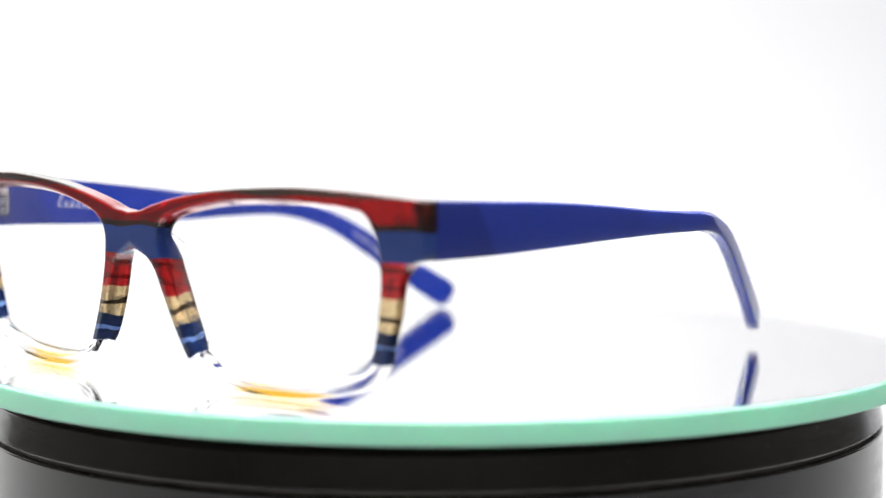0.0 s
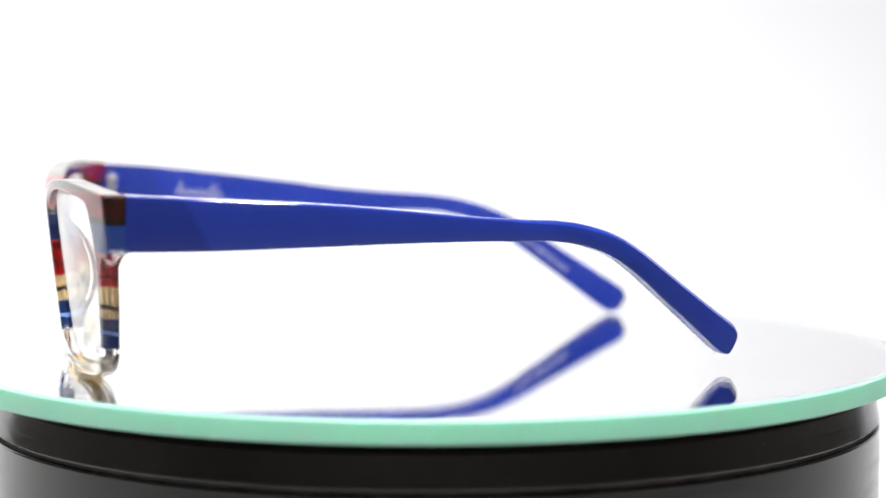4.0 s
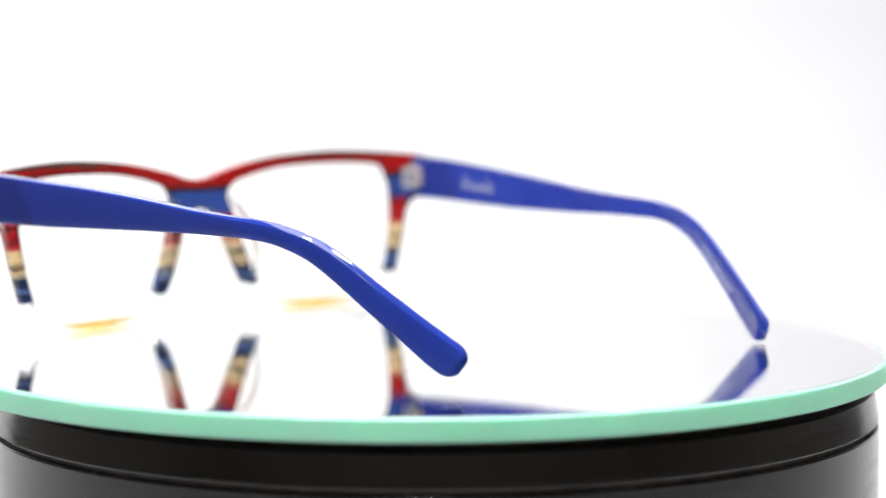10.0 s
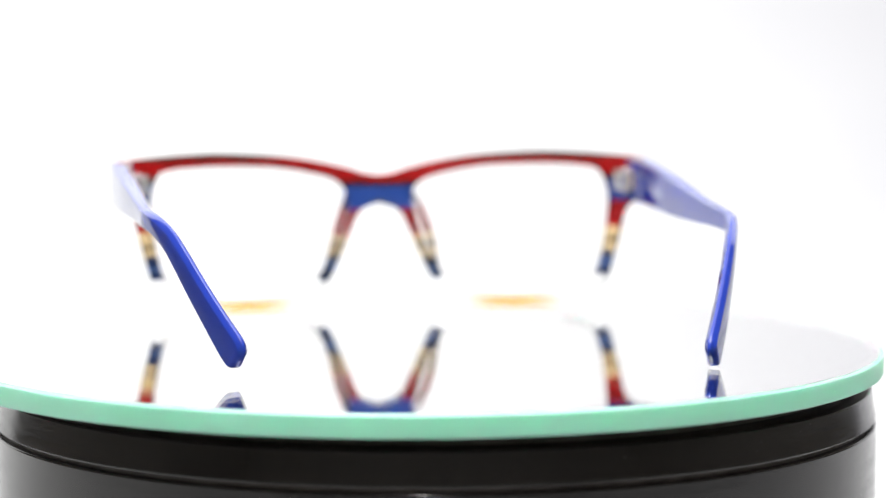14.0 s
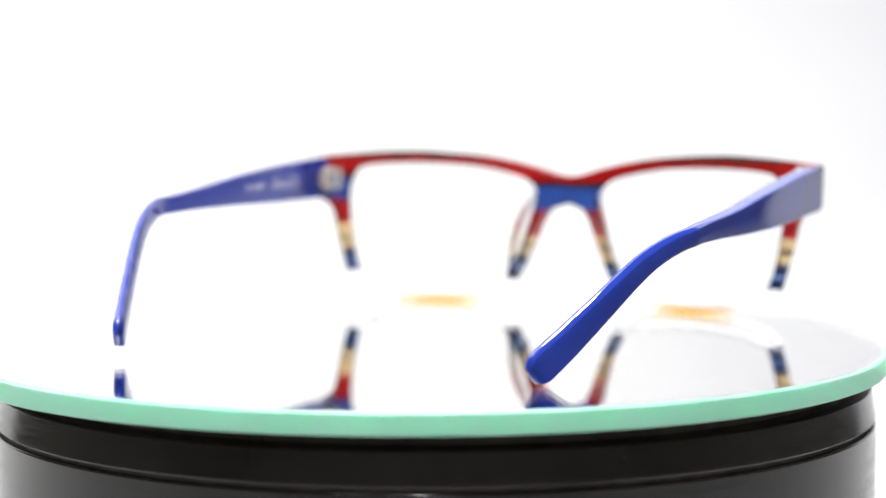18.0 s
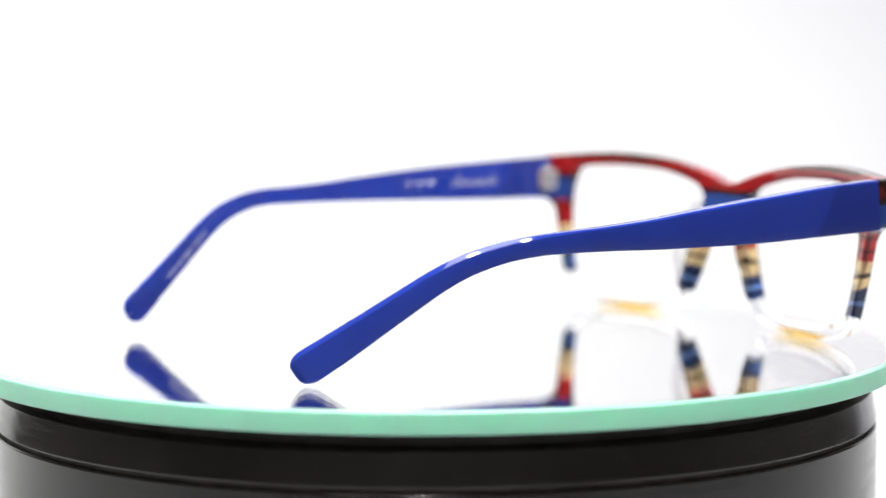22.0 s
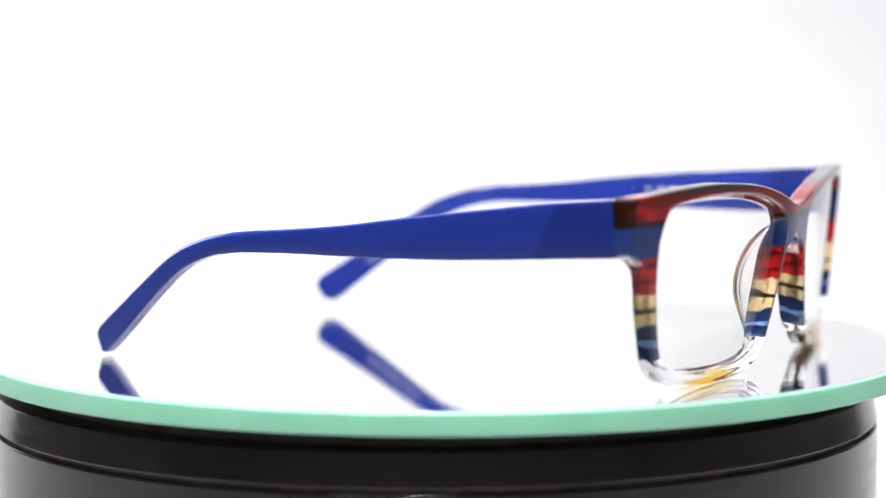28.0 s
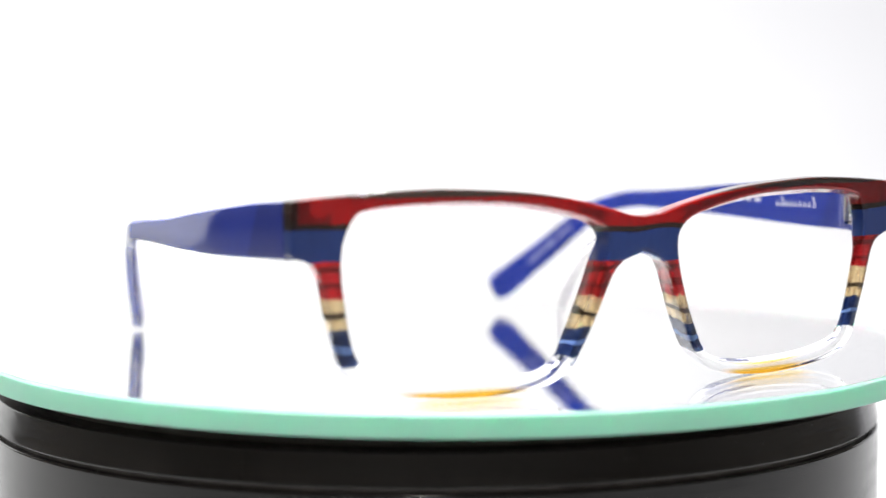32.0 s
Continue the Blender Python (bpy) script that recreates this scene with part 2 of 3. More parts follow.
# ---------------------------------------------------------------- the place round it
def sweep(name, rows, lo, hi, n, label):
    """A strip of white glowing cloth: rows of (height, radius), from lo to hi degrees round from the back."""
    bm = bmesh.new()
    mesh_rows = [[bm.verts.new((r * math.sin(a), r * math.cos(a), z)) for a in (radians(lo + (hi - lo) * i / n) for i in range(n + 1))]
                 for z, r in rows]
    for a, b in zip(mesh_rows, mesh_rows[1:]):
        for i in range(n):
            bm.faces.new((a[i], a[i + 1], b[i + 1], b[i]))
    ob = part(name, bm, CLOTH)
    solid = ob.modifiers.new("thickness", "SOLIDIFY")
    solid.thickness, solid.offset = 0.002, -1.0
    tagged(ob, label, "backdrop", kind="structure")


def backdrop():
    """White glowing cloth: a curved back that leans over above, open to the sides and the front, and a round sheet on
    the table.
    """
    low = -0.0622
    wall = [(low, 0.40), (low, 1.05), (low + 0.02, 1.17), (low + 0.07, 1.27), (low + 0.16, 1.32), (0.5, 1.32), (0.9, 1.32),
            (1.15, 1.27), (1.35, 1.1), (1.45, 0.8), (1.48, 0.4), (1.49, 0.05)]
    sweep("backdrop", wall, -52.5, 49.5, 64, "seamless white cloth backdrop with a glow of its own")
    sweep("table_sheet", [(low, 0.107), (low, 0.2), (low, 0.3), (low, 0.425)], -150, 150, 72, "white cloth sheet lying on the table, glowing by itself")


def room():
    bm = box(3.0, 3.2, 0.03, 0.004, (0, 0.2, -0.0795))
    tagged(part("tabletop", bm, TABLE), "plain dark grey table top under the turntable", "table top", kind="structure")
    tagged(part("floor", box(5.0, 4.7, 0.1, 0, (0, 0, -0.85)), WALL), "plain warm grey room floor", "floor", kind="structure")
    for name, size, c in (("wall_south", (5.0, 0.1, 2.6), (0, -2.4, 0.5)), ("wall_west", (0.1, 5.0, 2.6), (-2.55, 0, 0.5)),
                          ("wall_east", (0.1, 5.0, 2.6), (2.55, 0, 0.5)), ("wall_north", (5.0, 0.1, 2.6), (0, 2.4, 0.5))):
        tagged(part(name, box(*size, 0, c), WALL), "plain warm grey room wall", "wall", kind="structure")
    tagged(part("ceiling", box(5.2, 5.0, 0.1, 0, (0, 0, 1.86)), WALL), "plain warm grey ceiling", "ceiling", kind="structure")


# ---------------------------------------------------------------- the turntable
R_DISC, T_DISC = 0.10796, 0.0049


def round_mirror():
    e = new("round_mirror")
    tagged(e, "round mirror of thick green-edged glass lying on a turntable", "mirror")
    R, T = R_DISC, T_DISC
    # the slab: clear faces, ground edge, silvered underneath
    part("glass_disc", lathe([(0, -T + 0.00015), (R * 0.5, -T + 0.00015), (R - 0.0006, -T + 0.00015), (R - 0.00035, -0.0006), (R - 0.0005, 0.0), (R * 0.5, 0.0), (0, 0.0)], 240), SLAB, e, "clear glass with a faint green tint")
    edge = [(R - 0.0012, -T), (R - 0.0003, -T), (R - 0.0001, -T + 0.0001), (R, -T + 0.0003), (R, -T + 0.0005), (R, -0.0008), (R, -0.0006), (R - 0.00008, -0.00045), (R - 0.0005, -0.00006), (R - 0.0010, -0.0003), (R - 0.0011, -T + 0.0003)]
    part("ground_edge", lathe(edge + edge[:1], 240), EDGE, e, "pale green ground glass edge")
    part("mirror_face", lathe([(0, -T + 0.0006), (R - 0.0009, -T + 0.0006), (R - 0.0009, -T + 0.0003), (0, -T + 0.0003)], 240), SILVER, e, "silvered back of the mirror")
    part("backing", lathe([(0, -T + 0.0001), (R - 0.0014, -T + 0.0001), (R - 0.0014, -T), (0, -T)], 120), RUBBER, e, "dark painted back")
    return e


def turntable():
    e = new("turntable")
    tagged(e, "glossy black plastic turntable base with a groove round it", "turntable")
    e.matrix_basis = pose(0.0005, 0, -0.00025, 0, -0.14, 0)
    R = 0.1018
    part("platter", lathe([(0, -0.00485), (0.060, -0.00485), (0.0945, -0.0051), (0.095, -0.0061), (0.095, -0.0085), (0, -0.0085)]), RUBBER, e, "matt black platter")
    ring = [(0.05, -0.0082), (R - 0.006, -0.0079), (R - 0.0013, -0.0081)]
    ring += [(R - 0.0013 + 0.0003 * math.sin(a), -0.0084 + 0.0003 * math.cos(a)) for a in (radians(k) for k in (30, 60, 90))]
    ring += [(R - 0.00098, -0.0086), (R - 0.00004, -0.0145), (R, -0.0147), (R - 0.0002, -0.015), (R - 0.0016, -0.0151), (0.05, -0.0151)]
    part("upper_ring", lathe(ring, 200), BLACK, e)
    part("groove", lathe([(R - 0.0017, -0.0148), (R - 0.0016, -0.0151), (R - 0.0016, -0.0163), (R - 0.002, -0.0163)], 200), RUBBER, e)
    body = [(0.05, -0.0161), (R - 0.0014, -0.0162), (R - 0.0002, -0.01626), (R, -0.0165), (R, -0.01665), (R + 0.0004, -0.0585), (R + 0.0001, -0.0625), (R - 0.003, -0.0643), (0, -0.0643)]
    part("lower_body", lathe(body, 200), BLACK, e)
    return e


# ---------------------------------------------------------------- the eyeglasses
MM = 0.001
HALF = 72.0
HOLE = ((60.2, 36.0), (57.0, 37.3), (50.0, 38.0), (41.0, 38.3), (31.0, 38.0), (23.8, 37.1), (16.0, 35.4), (11.0, 33.6), (8.6, 30.8),
        (8.6, 27.0), (9.8, 22.0), (11.9, 16.0), (14.2, 11.0), (16.8, 6.6), (20.9, 3.8), (28.5, 2.6), (38.0, 2.5), (49.0, 3.5), (56.2, 5.4),
        (59.1, 8.2), (60.7, 13.3), (61.9, 19.8), (62.5, 25.0), (62.3, 31.0))
BROW = ((0.0, 34.5), (3.5, 34.9), (7.5, 36.2), (13.0, 37.6), (19.0, 38.8), (25.0, 39.7), (33.0, 40.4), (44.0, 40.9), (54.0, 40.6), (63.8, 39.9), (71.3, 39.2))
UNDER = ((71.6, 28.2), (69.8, 27.7), (67.7, 26.6), (66.3, 24.4), (65.5, 21.3), (64.6, 17.0), (63.4, 12.8), (62.1, 8.2), (60.7, 5.4), (58.0, 3.1), (52.3, 1.4),
         (45.5, 0.5), (35.0, 0.05), (25.5, 0.7), (19.0, 2.1), (15.2, 5.0), (12.4, 9.9), (9.7, 16.0), (8.0, 20.2), (6.4, 23.6), (4.2, 25.9), (2.0, 26.8), (0.0, 26.95))


def face_y(x, z):
    """The front surface: wrapped round the face and leaning forward at the top, in millimetres."""
    return -88.6 + 11.1 * (x / 71.0) ** 2 + (39.0 - z) * math.tan(radians(5.5))


def thick(x, z):
    """How deep the front is: 4 mm, more at the end pieces and where the limbs run down beside the nose."""
    limb = max(0.0, 1 - abs(abs(x) - 9.5) / 8.0) * min(1.0, max(0.0, (30.0 - z) / 6.0)) * min(1.0, max(0.0, (z - 3.0) / 5.0))
    return 4.2 + 0.7 * max(0.0, (abs(x) - 62) / 10.0) + 1.9 * limb * (2 - limb) - 0.8 * min(1.0, max(0.0, (abs(x) - 50) / 8.0)) * min(1.0, max(0.0, (28.0 - z) / 3.0))


def cross(points, c, a):
    """Where the ray from c at the angle a leaves the closed outline."""
    d = Vector((math.cos(a), math.sin(a)))
    best = None
    for p, q in zip(points, points[1:] + points[:1]):
        e = q - p
        den = d.x * e.y - d.y * e.x
        if abs(den) < 1e-12:
            continue
        w = p - c
        t = (w.x * e.y - w.y * e.x) / den
        s = (w.x * d.y - w.y * d.x) / den
        if t > 0 and -1e-6 <= s <= 1 + 1e-6 and (best is None or t > best):
            best = t
    return c + d * (best or 1.0)


def frame_front(parent):
    """Both rims with the bridge and the end pieces: a ring round each lens, the halves joined at the bridge."""
    hole = spline(HOLE, 6, True)
    outer = spline(BROW, 6) + [Vector((71.9, 38.8)), Vector((72.0, 38.2)), Vector((72.0, 29.2)), Vector((71.9, 28.6))] + spline(UNDER, 5)
    c = Vector((36.0, 20.5))
    angles = [2 * math.pi * k / 150 for k in range(150)]
    for p in outer:
        if p.x > 60 or p.x < 1e-3:
            angles.append(math.atan2(p.y - c.y, p.x - c.x) % (2 * math.pi))
    cut = [math.atan2(z - c.y, -c.x) % (2 * math.pi) for z in (33.7, 32.2, 30.5, 29.0)]
    lo, hi = min(cut), max(cut)
    ca, cb = math.atan2(34.5 - c.y, -c.x), math.atan2(26.95 - c.y, -c.x)
    angles = [a for a in angles if not (ca + 1e-4 < a < cb - 1e-4)] + cut
    angles = sorted(angles)
    angles = [a for a, b in zip(angles, angles[1:] + [angles[0] + 2 * math.pi]) if b - a > 2e-4]
    bm = bmesh.new()
    r, loops = 0.8, []
    for a in angles:
        i, o = cross(hole, c, a), cross(outer, c, a)
        d = (o - i).normalized()
        w = (o - i).length
        b = min(r, w * 0.3)
        bo = b + (0.9 * max(0.0, 1 - abs(o.x) / 8.0) if o.y < 30 else 0.0)  # the bridge is well rounded underneath
        seam = o.x < 0.02
        inb = i + d * b
        if seam:
            o.x = 0.0
            corner = a < lo - 1e-6 or a > hi + 1e-6
            outb = o + Vector((0, -b if a < lo else bo)) if corner else o.copy()
            k = (b if a < lo else bo) if corner else 0.0
        else:
            outb, k = o - d * bo, bo
        m1, m2 = inb.lerp(outb, 0.06), inb.lerp(outb, 0.94)
        arc = [(1 - math.cos(radians(q)), 1 - math.sin(radians(q))) for q in (0, 18, 36, 54, 72, 90)]
        loop = [(i, b + 0.25)] + [(i.lerp(inb, u), b * v) for u, v in arc] + [(m1, 0), (m2, 0)]
        loop += [(o.lerp(outb, u), k * v) for u, v in reversed(arc)] + [(o, k + 0.25)]
        # the opening narrows towards the back
        i_b, inb_b = i - d * 0.9, i - d * (0.9 - b)
        rear = [(i_b, b + 0.25)] + [(i_b.lerp(inb_b, u), b * v) for u, v in arc] + loop[len(arc) + 1:]
        back = [(p, -s - 1e-9) for p, s in reversed(rear)]
        vs = []
        for p, s in loop:
            vs.append(bm.verts.new((p.x * MM, (face_y(p.x, p.y) + s) * MM, p.y * MM)))
        for p, s in back:
            vs.append(bm.verts.new((p.x * MM, (face_y(p.x, p.y) + thick(p.x, p.y) + s) * MM, p.y * MM)))
        loops.append((vs, seam))
    n = len(loops[0][0])
    for (u, us), (v, vs) in zip(loops, loops[1:] + loops[:1]):
        for k in range(n):
            j = (k + 1) % n
            if us and vs:
                if all(abs(w.co.x) < 1e-7 for w in (u[k], u[j], v[j], v[k])):
                    continue
            bm.faces.new((u[k], u[j], v[j], v[k]))
    half = list(bm.verts) + list(bm.edges) + list(bm.faces)
    copy = bmesh.ops.duplicate(bm, geom=half)["geom"]
    bmesh.ops.scale(bm, vec=(-1, 1, 1), verts=[g for g in copy if isinstance(g, bmesh.types.BMVert)])
    bmesh.ops.remove_doubles(bm, verts=bm.verts, dist=2e-6)
    bmesh.ops.dissolve_degenerate(bm, dist=1e-6, edges=bm.edges)
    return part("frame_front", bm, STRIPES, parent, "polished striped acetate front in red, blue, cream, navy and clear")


def lens(parent, side):
    hole = spline(HOLE, 5, True)
    c = Vector((36.0, 20.5))
    bm = bmesh.new()
    rings = []
    for share in (1.006, 0.8, 0.6, 0.4, 0.2):
        rings.append([c + (p - c) * share for p in hole])
    for back in (0.0, 1.3):
        layer = [[bm.verts.new((side * p.x * MM, (face_y(p.x, p.y) + 1.5 + back) * MM, p.y * MM)) for p in ring] for ring in rings]
        mid = bm.verts.new((side * c.x * MM, (face_y(c.x, c.y) + 1.5 + back) * MM, c.y * MM))
        n = len(hole)
        for a, b in zip(layer, layer[1:]):
            for k in range(n):
                bm.faces.new((a[k], a[(k + 1) % n], b[(k + 1) % n], b[k]))
        for k in range(n):
            bm.faces.new((layer[-1][k], layer[-1][(k + 1) % n], mid))
        if back == 0.0:
            first = layer[0]
        else:
            for k in range(n):
                bm.faces.new((first[k], first[(k + 1) % n], layer[0][(k + 1) % n], layer[0][k]))
    ob = part("lens", bm, LENS, parent, "clear demo lens")
    ob.visible_shadow = False
    return ob


def nose_pad(parent, side):
    """A clear acetate pad behind the nose side of the rim."""
    bm = bmesh.new()
    path = spline(((7.4, 31.0), (7.9, 26.5), (9.2, 21.0), (10.8, 16.0), (12.8, 11.5), (15.8, 6.4)), 5)
    rows = []
    for k, p in enumerate(path):
        s = k / (len(path) - 1)
        bulge = math.sin(math.pi * s ** 0.85) ** 0.9
        y0 = face_y(p.x, p.y) + 3.9
        ring = []
        for q in range(12):
            a = 2 * math.pi * q / 12
            ring.append(bm.verts.new((side * (p.x + 0.6 + bulge * (1.2 + 1.5 * math.sin(a)) + (0.4 + 1.1 * bulge) * math.cos(a)) * MM,
                                      (y0 - 0.6 + 2.7 * bulge + (0.3 + 3.2 * bulge) * math.sin(a)) * MM, p.y * MM)))
        rows.append(ring)
    for a, b in zip(rows, rows[1:]):
        for q in range(12):
            bm.faces.new((a[q], a[(q + 1) % 12], b[(q + 1) % 12], b[q]))
    bm.faces.new(rows[0])
    bm.faces.new(rows[-1])
    return part("nose_pad", bm, PAD, parent, "pale clear acetate nose pad")


ARM_LEFT = ((-72.95, 33.5, 11.2), (-56.0, 33.0, 10.3), (-39.0, 32.7, 9.0), (-22.0, 32.2, 7.2), (-5.0, 31.4, 5.2), (7.0, 30.9, 4.4), (14.0, 30.6, 4.3),
            (20.5, 29.5, 4.4), (27.3, 27.0, 4.8), (33.2, 23.2, 5.3), (40.3, 17.6, 5.9), (47.2, 12.2, 6.5), (52.8, 7.8, 7.2), (55.0, 6.2, 7.3))
ARM_RIGHT = ((-72.95, 33.3, 11.3), (-60.0, 32.5, 10.9), (-49.0, 31.6, 10.2), (-37.5, 30.7, 9.3), (-26.0, 29.9, 8.0), (-14.8, 29.1, 6.5), (-3.3, 28.6, 5.2),
             (8.3, 28.1, 4.5), (14.0, 27.6, 4.3), (20.0, 26.5, 4.4), (26.5, 24.3, 4.7), (32.0, 21.4, 5.1), (38.0, 17.3, 5.6), (44.5, 12.6, 6.2), (51.0, 7.9, 6.9), (56.4, 4.1, 7.2))


def temple(parent, side, arm, splay, bow):
    """One blue arm: deep at the hinge, narrow at the bend, widening to a rounded tip. splay: degrees that it leans in;
    bow: millimetres that the tip bends in."""
    st = spline(arm, 5)
    stations = []
    for k, p in enumerate(st):
        q = st[min(k + 1, len(st) - 1)] - st[max(k - 1, 0)]
        t = Vector((q.x, q.y)).normalized()
        stations.append((Vector((p.x, p.y)), t, p.z))
    end, t, w = stations[-1]
    ends = []
    for a in (12, 24, 35, 45, 54, 62, 69, 75, 80, 84, 87):
        s = math.sin(radians(a))
        stations.append((end + t * 3.3 * s, t, w * (0.3 + 0.7 * math.cos(radians(a)))))
        ends.append(max(0.12, math.sqrt(1.0 - max(0.0, (s - 0.45) / 0.56) ** 2)))
    # half of a flat-sided section with rounded corners: side of the thickness (-1 inner, 1 outer), share of the
    # corner radius in from the face, share of the corner radius in from the edge
    quarter = [(math.sin(radians(k)), math.cos(radians(k))) for k in (90, 72, 54, 36, 18, 0)]
    wide = [(-1, 1 - c, 1 - d, -1) for c, d in quarter] + [(1, 1 - c, 1 - d, -1) for c, d in reversed(quarter)]
    crown = (-0.72, -0.4, 0.0, 0.4, 0.72)
    wide += [(1, 0.0, None, k) for k in crown]
    bevel = [(0.0, 1.0), (0.02, 0.9), (0.1, 0.78), (0.78, 0.1), (0.9, 0.02), (1.0, 0.0)]  # the top corners are cut off flat
    wide += [(1, c, d, 1) for c, d in bevel] + [(-1, c, d, 1) for c, d in reversed(bevel)]
    base = Vector((-72.2, 33.4))

    def curve_in(y):
        """How far the arm has bent inwards at y, in millimetres, and by what angle it turns there."""
        f = max(0.0, (y - 13.0) / 43.0)
        return bow * f ** 1.25, math.atan(bow * 1.25 * f ** 0.25 / 43.0) if f else 0.0

    def half_thick(y):
        """Half of the arm's thickness, in millimetres: stout at the hinge, slim past the bend."""
        f = min(1.0, max(0.0, (y + 45.0) / 68.0))
        return 2.0 - 0.72 * f * f * (3 - 2 * f)

    def lean(y):
        """Degrees by which the tip is twisted, its top inwards."""
        return -3.0 * min(1.0, max(0.0, (y - 8.0) / 25.0))

    def squeeze_at(k):
        """How much of the thickness is left at station k of the rounded end."""
        return ends[k - len(st)]

    def layer(lo, hi, trim):
        """The slice of the arm between lo and hi of its half thickness, with its outline drawn in by trim."""
        bm = bmesh.new()
        rows = []
        for k, (p, t, w) in enumerate(stations):
            up = Vector((-t.y, t.x))
            th, squeeze = half_thick(p.x), 1.0
            inset = 1.9 - th  # the slim part keeps to the inner side
            if k >= len(st):
                squeeze = squeeze_at(k)
            shift, turn = curve_in(p.x)
            low_r = 0.42 if k < len(st) else 0.42 + 0.5 * (1 - squeeze_at(k))
            top_r = low_r + (0.85 * th - low_r) * min(1.0, max(0.0, (p.x - 2.0) / 20.0))
            tw = radians(lean(p.x))
            ring = []
            for face, c, d, b in wide:
                r = top_r if b > 0 else low_r
                if d is None:
                    bb = (b * (w - low_r - top_r) + low_r - top_r) / 2
                    a = th + 0.10 * (1 - b * b)
                else:
                    bb = b * (w / 2 - min(r * d, 0.36 * w))
                    a = face * (th - r * c)
                a = min(hi * th + 0.1, max(lo * th, a * squeeze))
                if a < (lo + 0.3) * th and lo < -0.5:
                    a -= 1.5 * min(1.0, max(0.0, (-63.0 - p.x) / 6.0))  # swells inwards round the hinge
                bb -= math.copysign(min(trim, abs(bb)), bb)
                a, bb = a * math.cos(tw) + bb * math.sin(tw), bb * math.cos(tw) - a * math.sin(tw)
                a -= inset
                q = up * bb
                dx = -shift + a * math.cos(turn) - q.x * math.sin(turn)
                dy = p.x - base.x + a * math.sin(turn) + q.x * math.cos(turn)
                dz = p.y + q.y - base.y
                cs, ss = math.cos(radians(splay)), math.sin(radians(splay))
                dx, dy = dx * cs - dy * ss, dx * ss + dy * cs
                ring.append(bm.verts.new((side * (HALF - 2.1 + dx) * MM, (base.x + dy) * MM, (base.y + dz) * MM)))
            rows.append(ring)
        n = len(wide)
        for a, b in zip(rows, rows[1:]):
            for q in range(n):
                bm.faces.new((a[q], a[(q + 1) % n], b[(q + 1) % n], b[q]))
        bm.faces.new(rows[0])
        bm.faces.new(rows[-1])
        return bm

    ob = part("temple", layer(-0.42, 1.0, 0.03), BLUE, parent, "glossy royal blue acetate temple arm")
    part("inner_layer", layer(-1.0, -0.37, 0.0), CRYSTAL, ob, "clear acetate layer inside the arm").visible_shadow = False

    def on_arm(y, dz, inward):
        """A pose on the inner face of the arm, y millimetres along it: x runs along the arm, z out of the face."""
        k = min(range(len(st)), key=lambda i: abs(st[i].x - y))
        p, t, w = stations[k]
        shift, turn = curve_in(y)
        th = 1.9
        pt = p + Vector((-t.y, t.x)) * dz
        m = pose(side * (HALF - 2.1) * MM, base.x * MM, base.y * MM) @ pose(0, 0, 0, 0, 0, side * splay)
        tilt = math.degrees(math.atan2(t.y, t.x))
        m = m @ pose(-side * shift * MM, (pt.x - base.x) * MM, (pt.y - base.y) * MM) @ pose(0, 0, 0, 0, 0, side * math.degrees(turn))
        return m @ pose(side * -(th + inward) * MM, 0, 0, tilt, 0, 0) @ pose(0, 0, 0, 0, side * lean(y), 0)

    return ob, on_arm


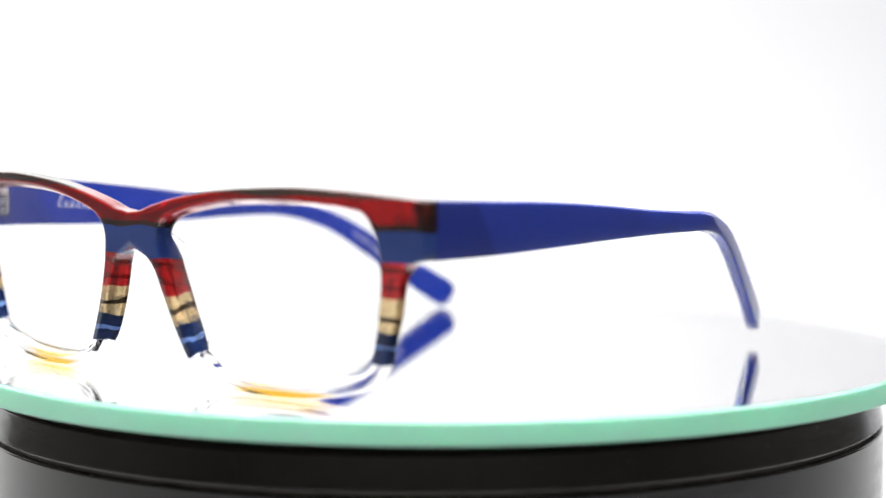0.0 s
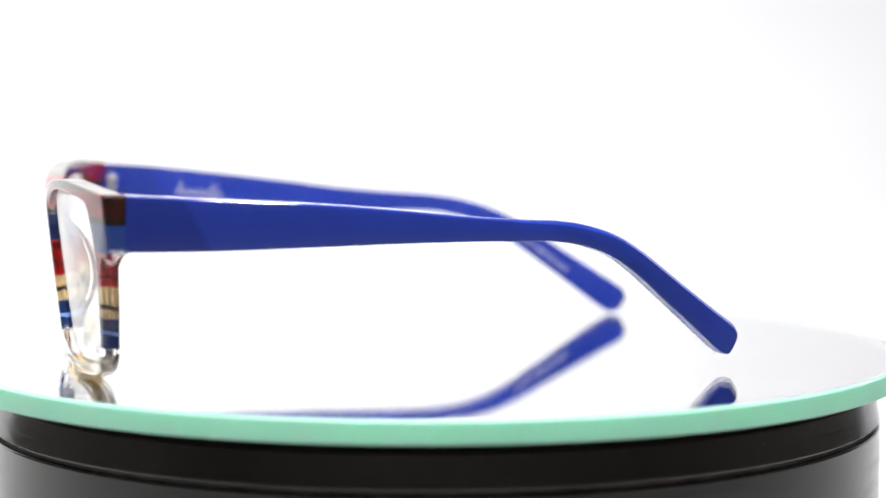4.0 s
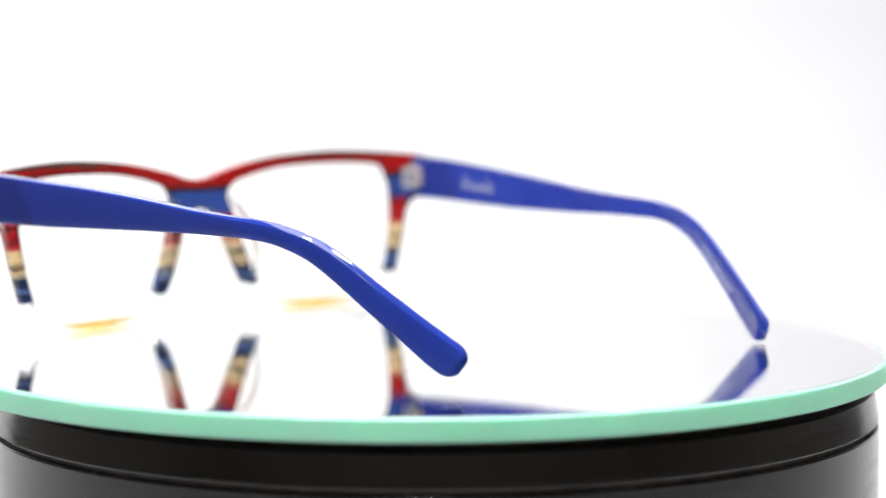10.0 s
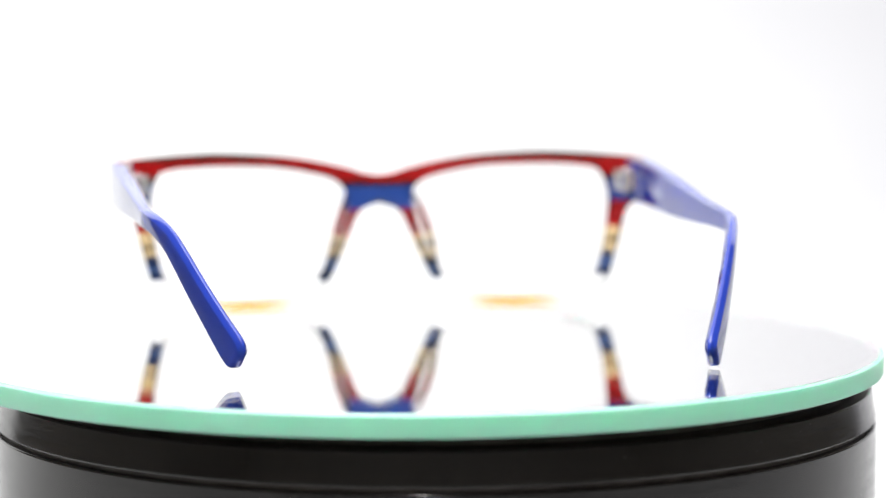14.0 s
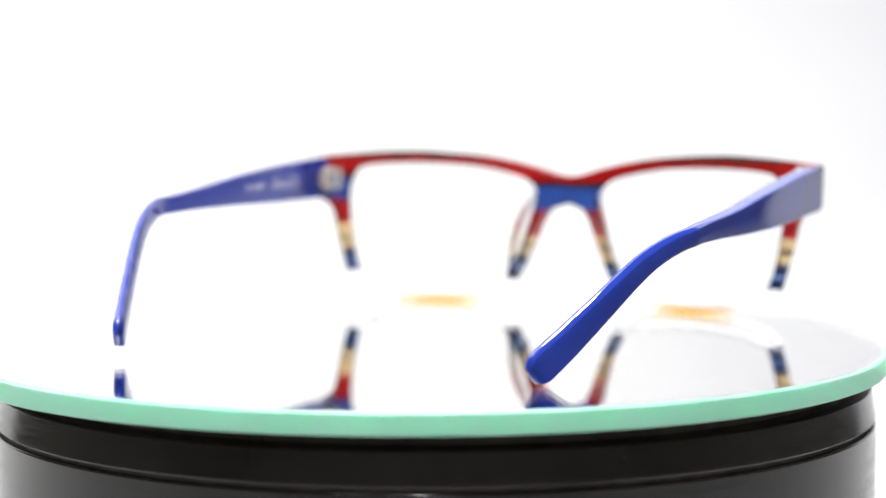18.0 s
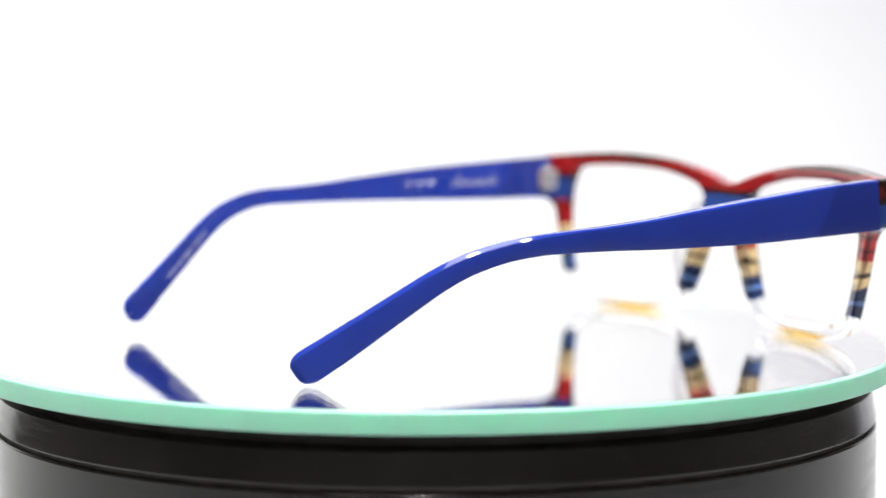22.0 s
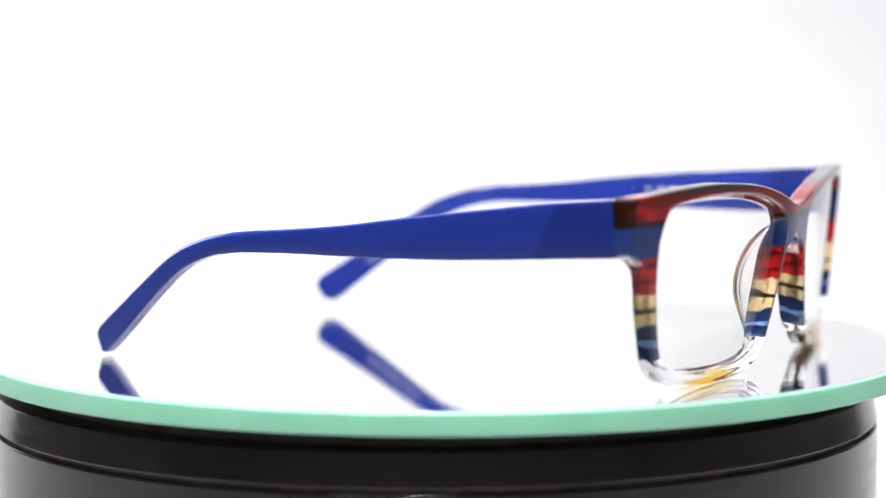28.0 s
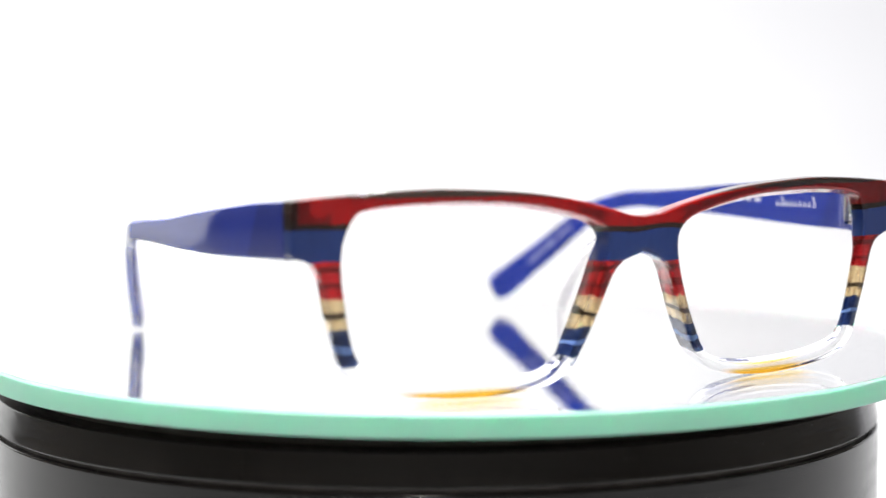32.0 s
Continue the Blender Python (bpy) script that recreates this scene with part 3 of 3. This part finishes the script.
def hinge(parent, side, on_arm):
    """A five-barrel steel hinge: a rounded shield let into the arm, a plate on the end piece, the barrels between them."""
    def shield(w, h, t):
        """A plate w wide and h high, its outer end rounded, t thick."""
        bm = bmesh.new()
        pts = [(w / 2, -h / 2), (w / 2, h / 2)] + [(-w * 0.12 - w * 0.38 * math.sin(a), h / 2 * math.cos(a)) for a in (radians(k) for k in range(0, 181, 20))]
        low = [bm.verts.new((x * MM, -t / 2 * MM, z * MM)) for x, z in pts]
        top = [bm.verts.new((x * MM * 0.94, t / 2 * MM, z * MM * 0.94)) for x, z in pts]
        bm.faces.new(low)
        bm.faces.new(top)
        for k in range(len(pts)):
            j = (k + 1) % len(pts)
            bm.faces.new((low[k], low[j], top[j], top[k]))
        return bm

    def knuckle(r, h):
        bm = lathe([(0, -h / 2), (r - 0.15, -h / 2), (r, -h / 2 + 0.15), (r, h / 2 - 0.15), (r - 0.15, h / 2), (0, h / 2)], 20)
        bmesh.ops.scale(bm, vec=(MM, MM, MM), verts=bm.verts)
        return bm

    # z up, x towards the nose, back: the way to the wearer
    back = -side
    at = pose(side * 67.6 * MM, -71.3 * MM, 33.1 * MM, 0, 0, 0 if side < 0 else 180) @ pose(0, 0, 0, 0, 0, 12 * side)
    e = part("hinge", shield(3.9, 5.9, 0.7), STEEL, parent, "silver five-barrel hinge with a tan shield", at)
    part("tan_plate", shield(3.0, 4.9, 0.3), BRASS, e, "tan metal plate", pose(-0.1 * MM, back * 0.45 * MM, 0))
    part("hinge_core", knuckle(0.85, 5.6), DARK_STEEL, e, "", pose(2.2 * MM, back * 0.5 * MM, 0))
    for k in range(3):
        part("barrel", knuckle(1.2, 1.3), STEEL, e, "", pose(2.2 * MM, back * 0.6 * MM, (k - 1) * 2.1 * MM))
        part("leaf", box(1.6 * MM, 0.6 * MM, 1.2 * MM, 0.15 * MM), STEEL, e, "", pose((0.9 if k == 1 else 3.4) * MM, back * 0.75 * MM, (k - 1) * 2.1 * MM))
    for z in (-2.75, 2.75):
        part("rivet", knuckle(0.6, 0.7), STEEL, e, "", pose(-2.4 * MM, back * 0.3 * MM, z * MM, 90, 0, 0))
    part("end_plate", box(1.5 * MM, 0.6 * MM, 5.4 * MM, 0.2 * MM), STEEL, e, "", pose(4.6 * MM, back * 0.2 * MM, 0))
    for z in (-3.25, 3.25):
        part("screw_head", knuckle(0.75, 0.35), STEEL, e, "", pose(2.2 * MM, back * 0.6 * MM, z * MM))
    rim = shield(8.8, 6.9, 3.4)
    part("clear_seat", rim, SEAT_CLEAR, e, "clear acetate round the hinge", pose(0.6 * MM, back * -1.15 * MM, 0)).visible_shadow = False
    return e


def script_mark(parent, on_arm, y, length, height, strokes):
    """A printed mark of thin slanted strokes, as plain bars."""
    rng = random.Random(7)
    bm = bmesh.new()
    for k in range(strokes):
        tall = height * (1.0 if k in (0, strokes - 2) else rng.uniform(0.42, 0.6))
        x = (k / max(1, strokes - 1) - 0.5) * length
        for dy, dz, ly, lz, lean in ((x, (tall - height) * 0.5, 0.34, tall, -22), (x + 0.25, -height * 0.5 + 0.1, length / strokes * 0.75, 0.28, 8)):
            b = bmesh.ops.create_cube(bm, size=1.0)["verts"]
            bmesh.ops.scale(bm, vec=(0.05 * MM, ly * MM, lz * MM), verts=b)
            bmesh.ops.rotate(bm, matrix=Matrix.Rotation(radians(lean), 3, "X"), verts=b)
            bmesh.ops.translate(bm, vec=(0, dy * MM, dz * MM), verts=b)
    part("printed_mark", bm, PRINT, parent, "small white printed mark", on_arm(y, 0.5, 0.03))


def print_bar(parent, on_arm, y, dz, length, height):
    part("printed_mark", box(0.06 * MM, length * MM, height * MM), PRINT, parent, "small pale printed mark", on_arm(y, dz, 0.03))


def eyeglasses():
    e = new("eyeglasses")
    tagged(e, "acetate eyeglasses with striped front and blue arms, open on a mirror", "eyeglasses")
    frame_front(e)
    for side in (1, -1):
        lens(e, side)
        nose_pad(e, side)
    left, on_left = temple(e, 1, ARM_LEFT, 1.7, 14.8)
    right, on_right = temple(e, -1, ARM_RIGHT, 0.85, 16.4)
    hinge(e, 1, on_left)
    hinge(e, -1, on_right)
    script_mark(left, on_left, -49.5, 12.5, 2.4, 9)
    for y, length in ((-34.6, 2.2), (-31.9, 1.5), (-30.2, 0.9)):
        print_bar(left, on_left, y, 0.4, length, 0.9)
    script_mark(right, on_right, -50.0, 10.0, 3.1, 7)
    for arm, on in ((left, on_left), (right, on_right)):
        bm = bmesh.new()
        rng = random.Random(3)
        x = -8.5
        while x < 8.5:
            w = rng.uniform(0.5, 1.9)
            c = bmesh.ops.create_cube(bm, size=1.0)["verts"]
            bmesh.ops.scale(bm, vec=(0.06 * MM, w * MM, 1.0 * MM), verts=c)
            bmesh.ops.translate(bm, vec=(0, x * MM, 0), verts=c)
            x += w + rng.uniform(0.5, 1.0)
        part("small_print", bm, PANEL, arm, "row of small pale printed bars inside the tip", on(41.0, -0.3, 0.02))
    return e


backdrop()
room()
MIRROR = round_mirror()
turntable()
GLASSES = eyeglasses()
SEAT = pose(0, 0, 0, 0, 0, 4.165) @ pose(-0.0002, 0, 0)
OFF = pose(0.00388, -0.00157, 0)  # the mirror lies off the turntable's axis


def motions():
    """The mirror and the eyeglasses on it turn together about the turntable's axis."""
    walk(MIRROR, [(t, pose(0, 0, 0, 0, 0, a) @ LEAN @ OFF) for t, a in enumerate(TURN)])
    walk(GLASSES, [(t, pose(0, 0, 0, 0, 0, a) @ LEAN @ SEAT) for t, a in enumerate(TURN)])


motions()
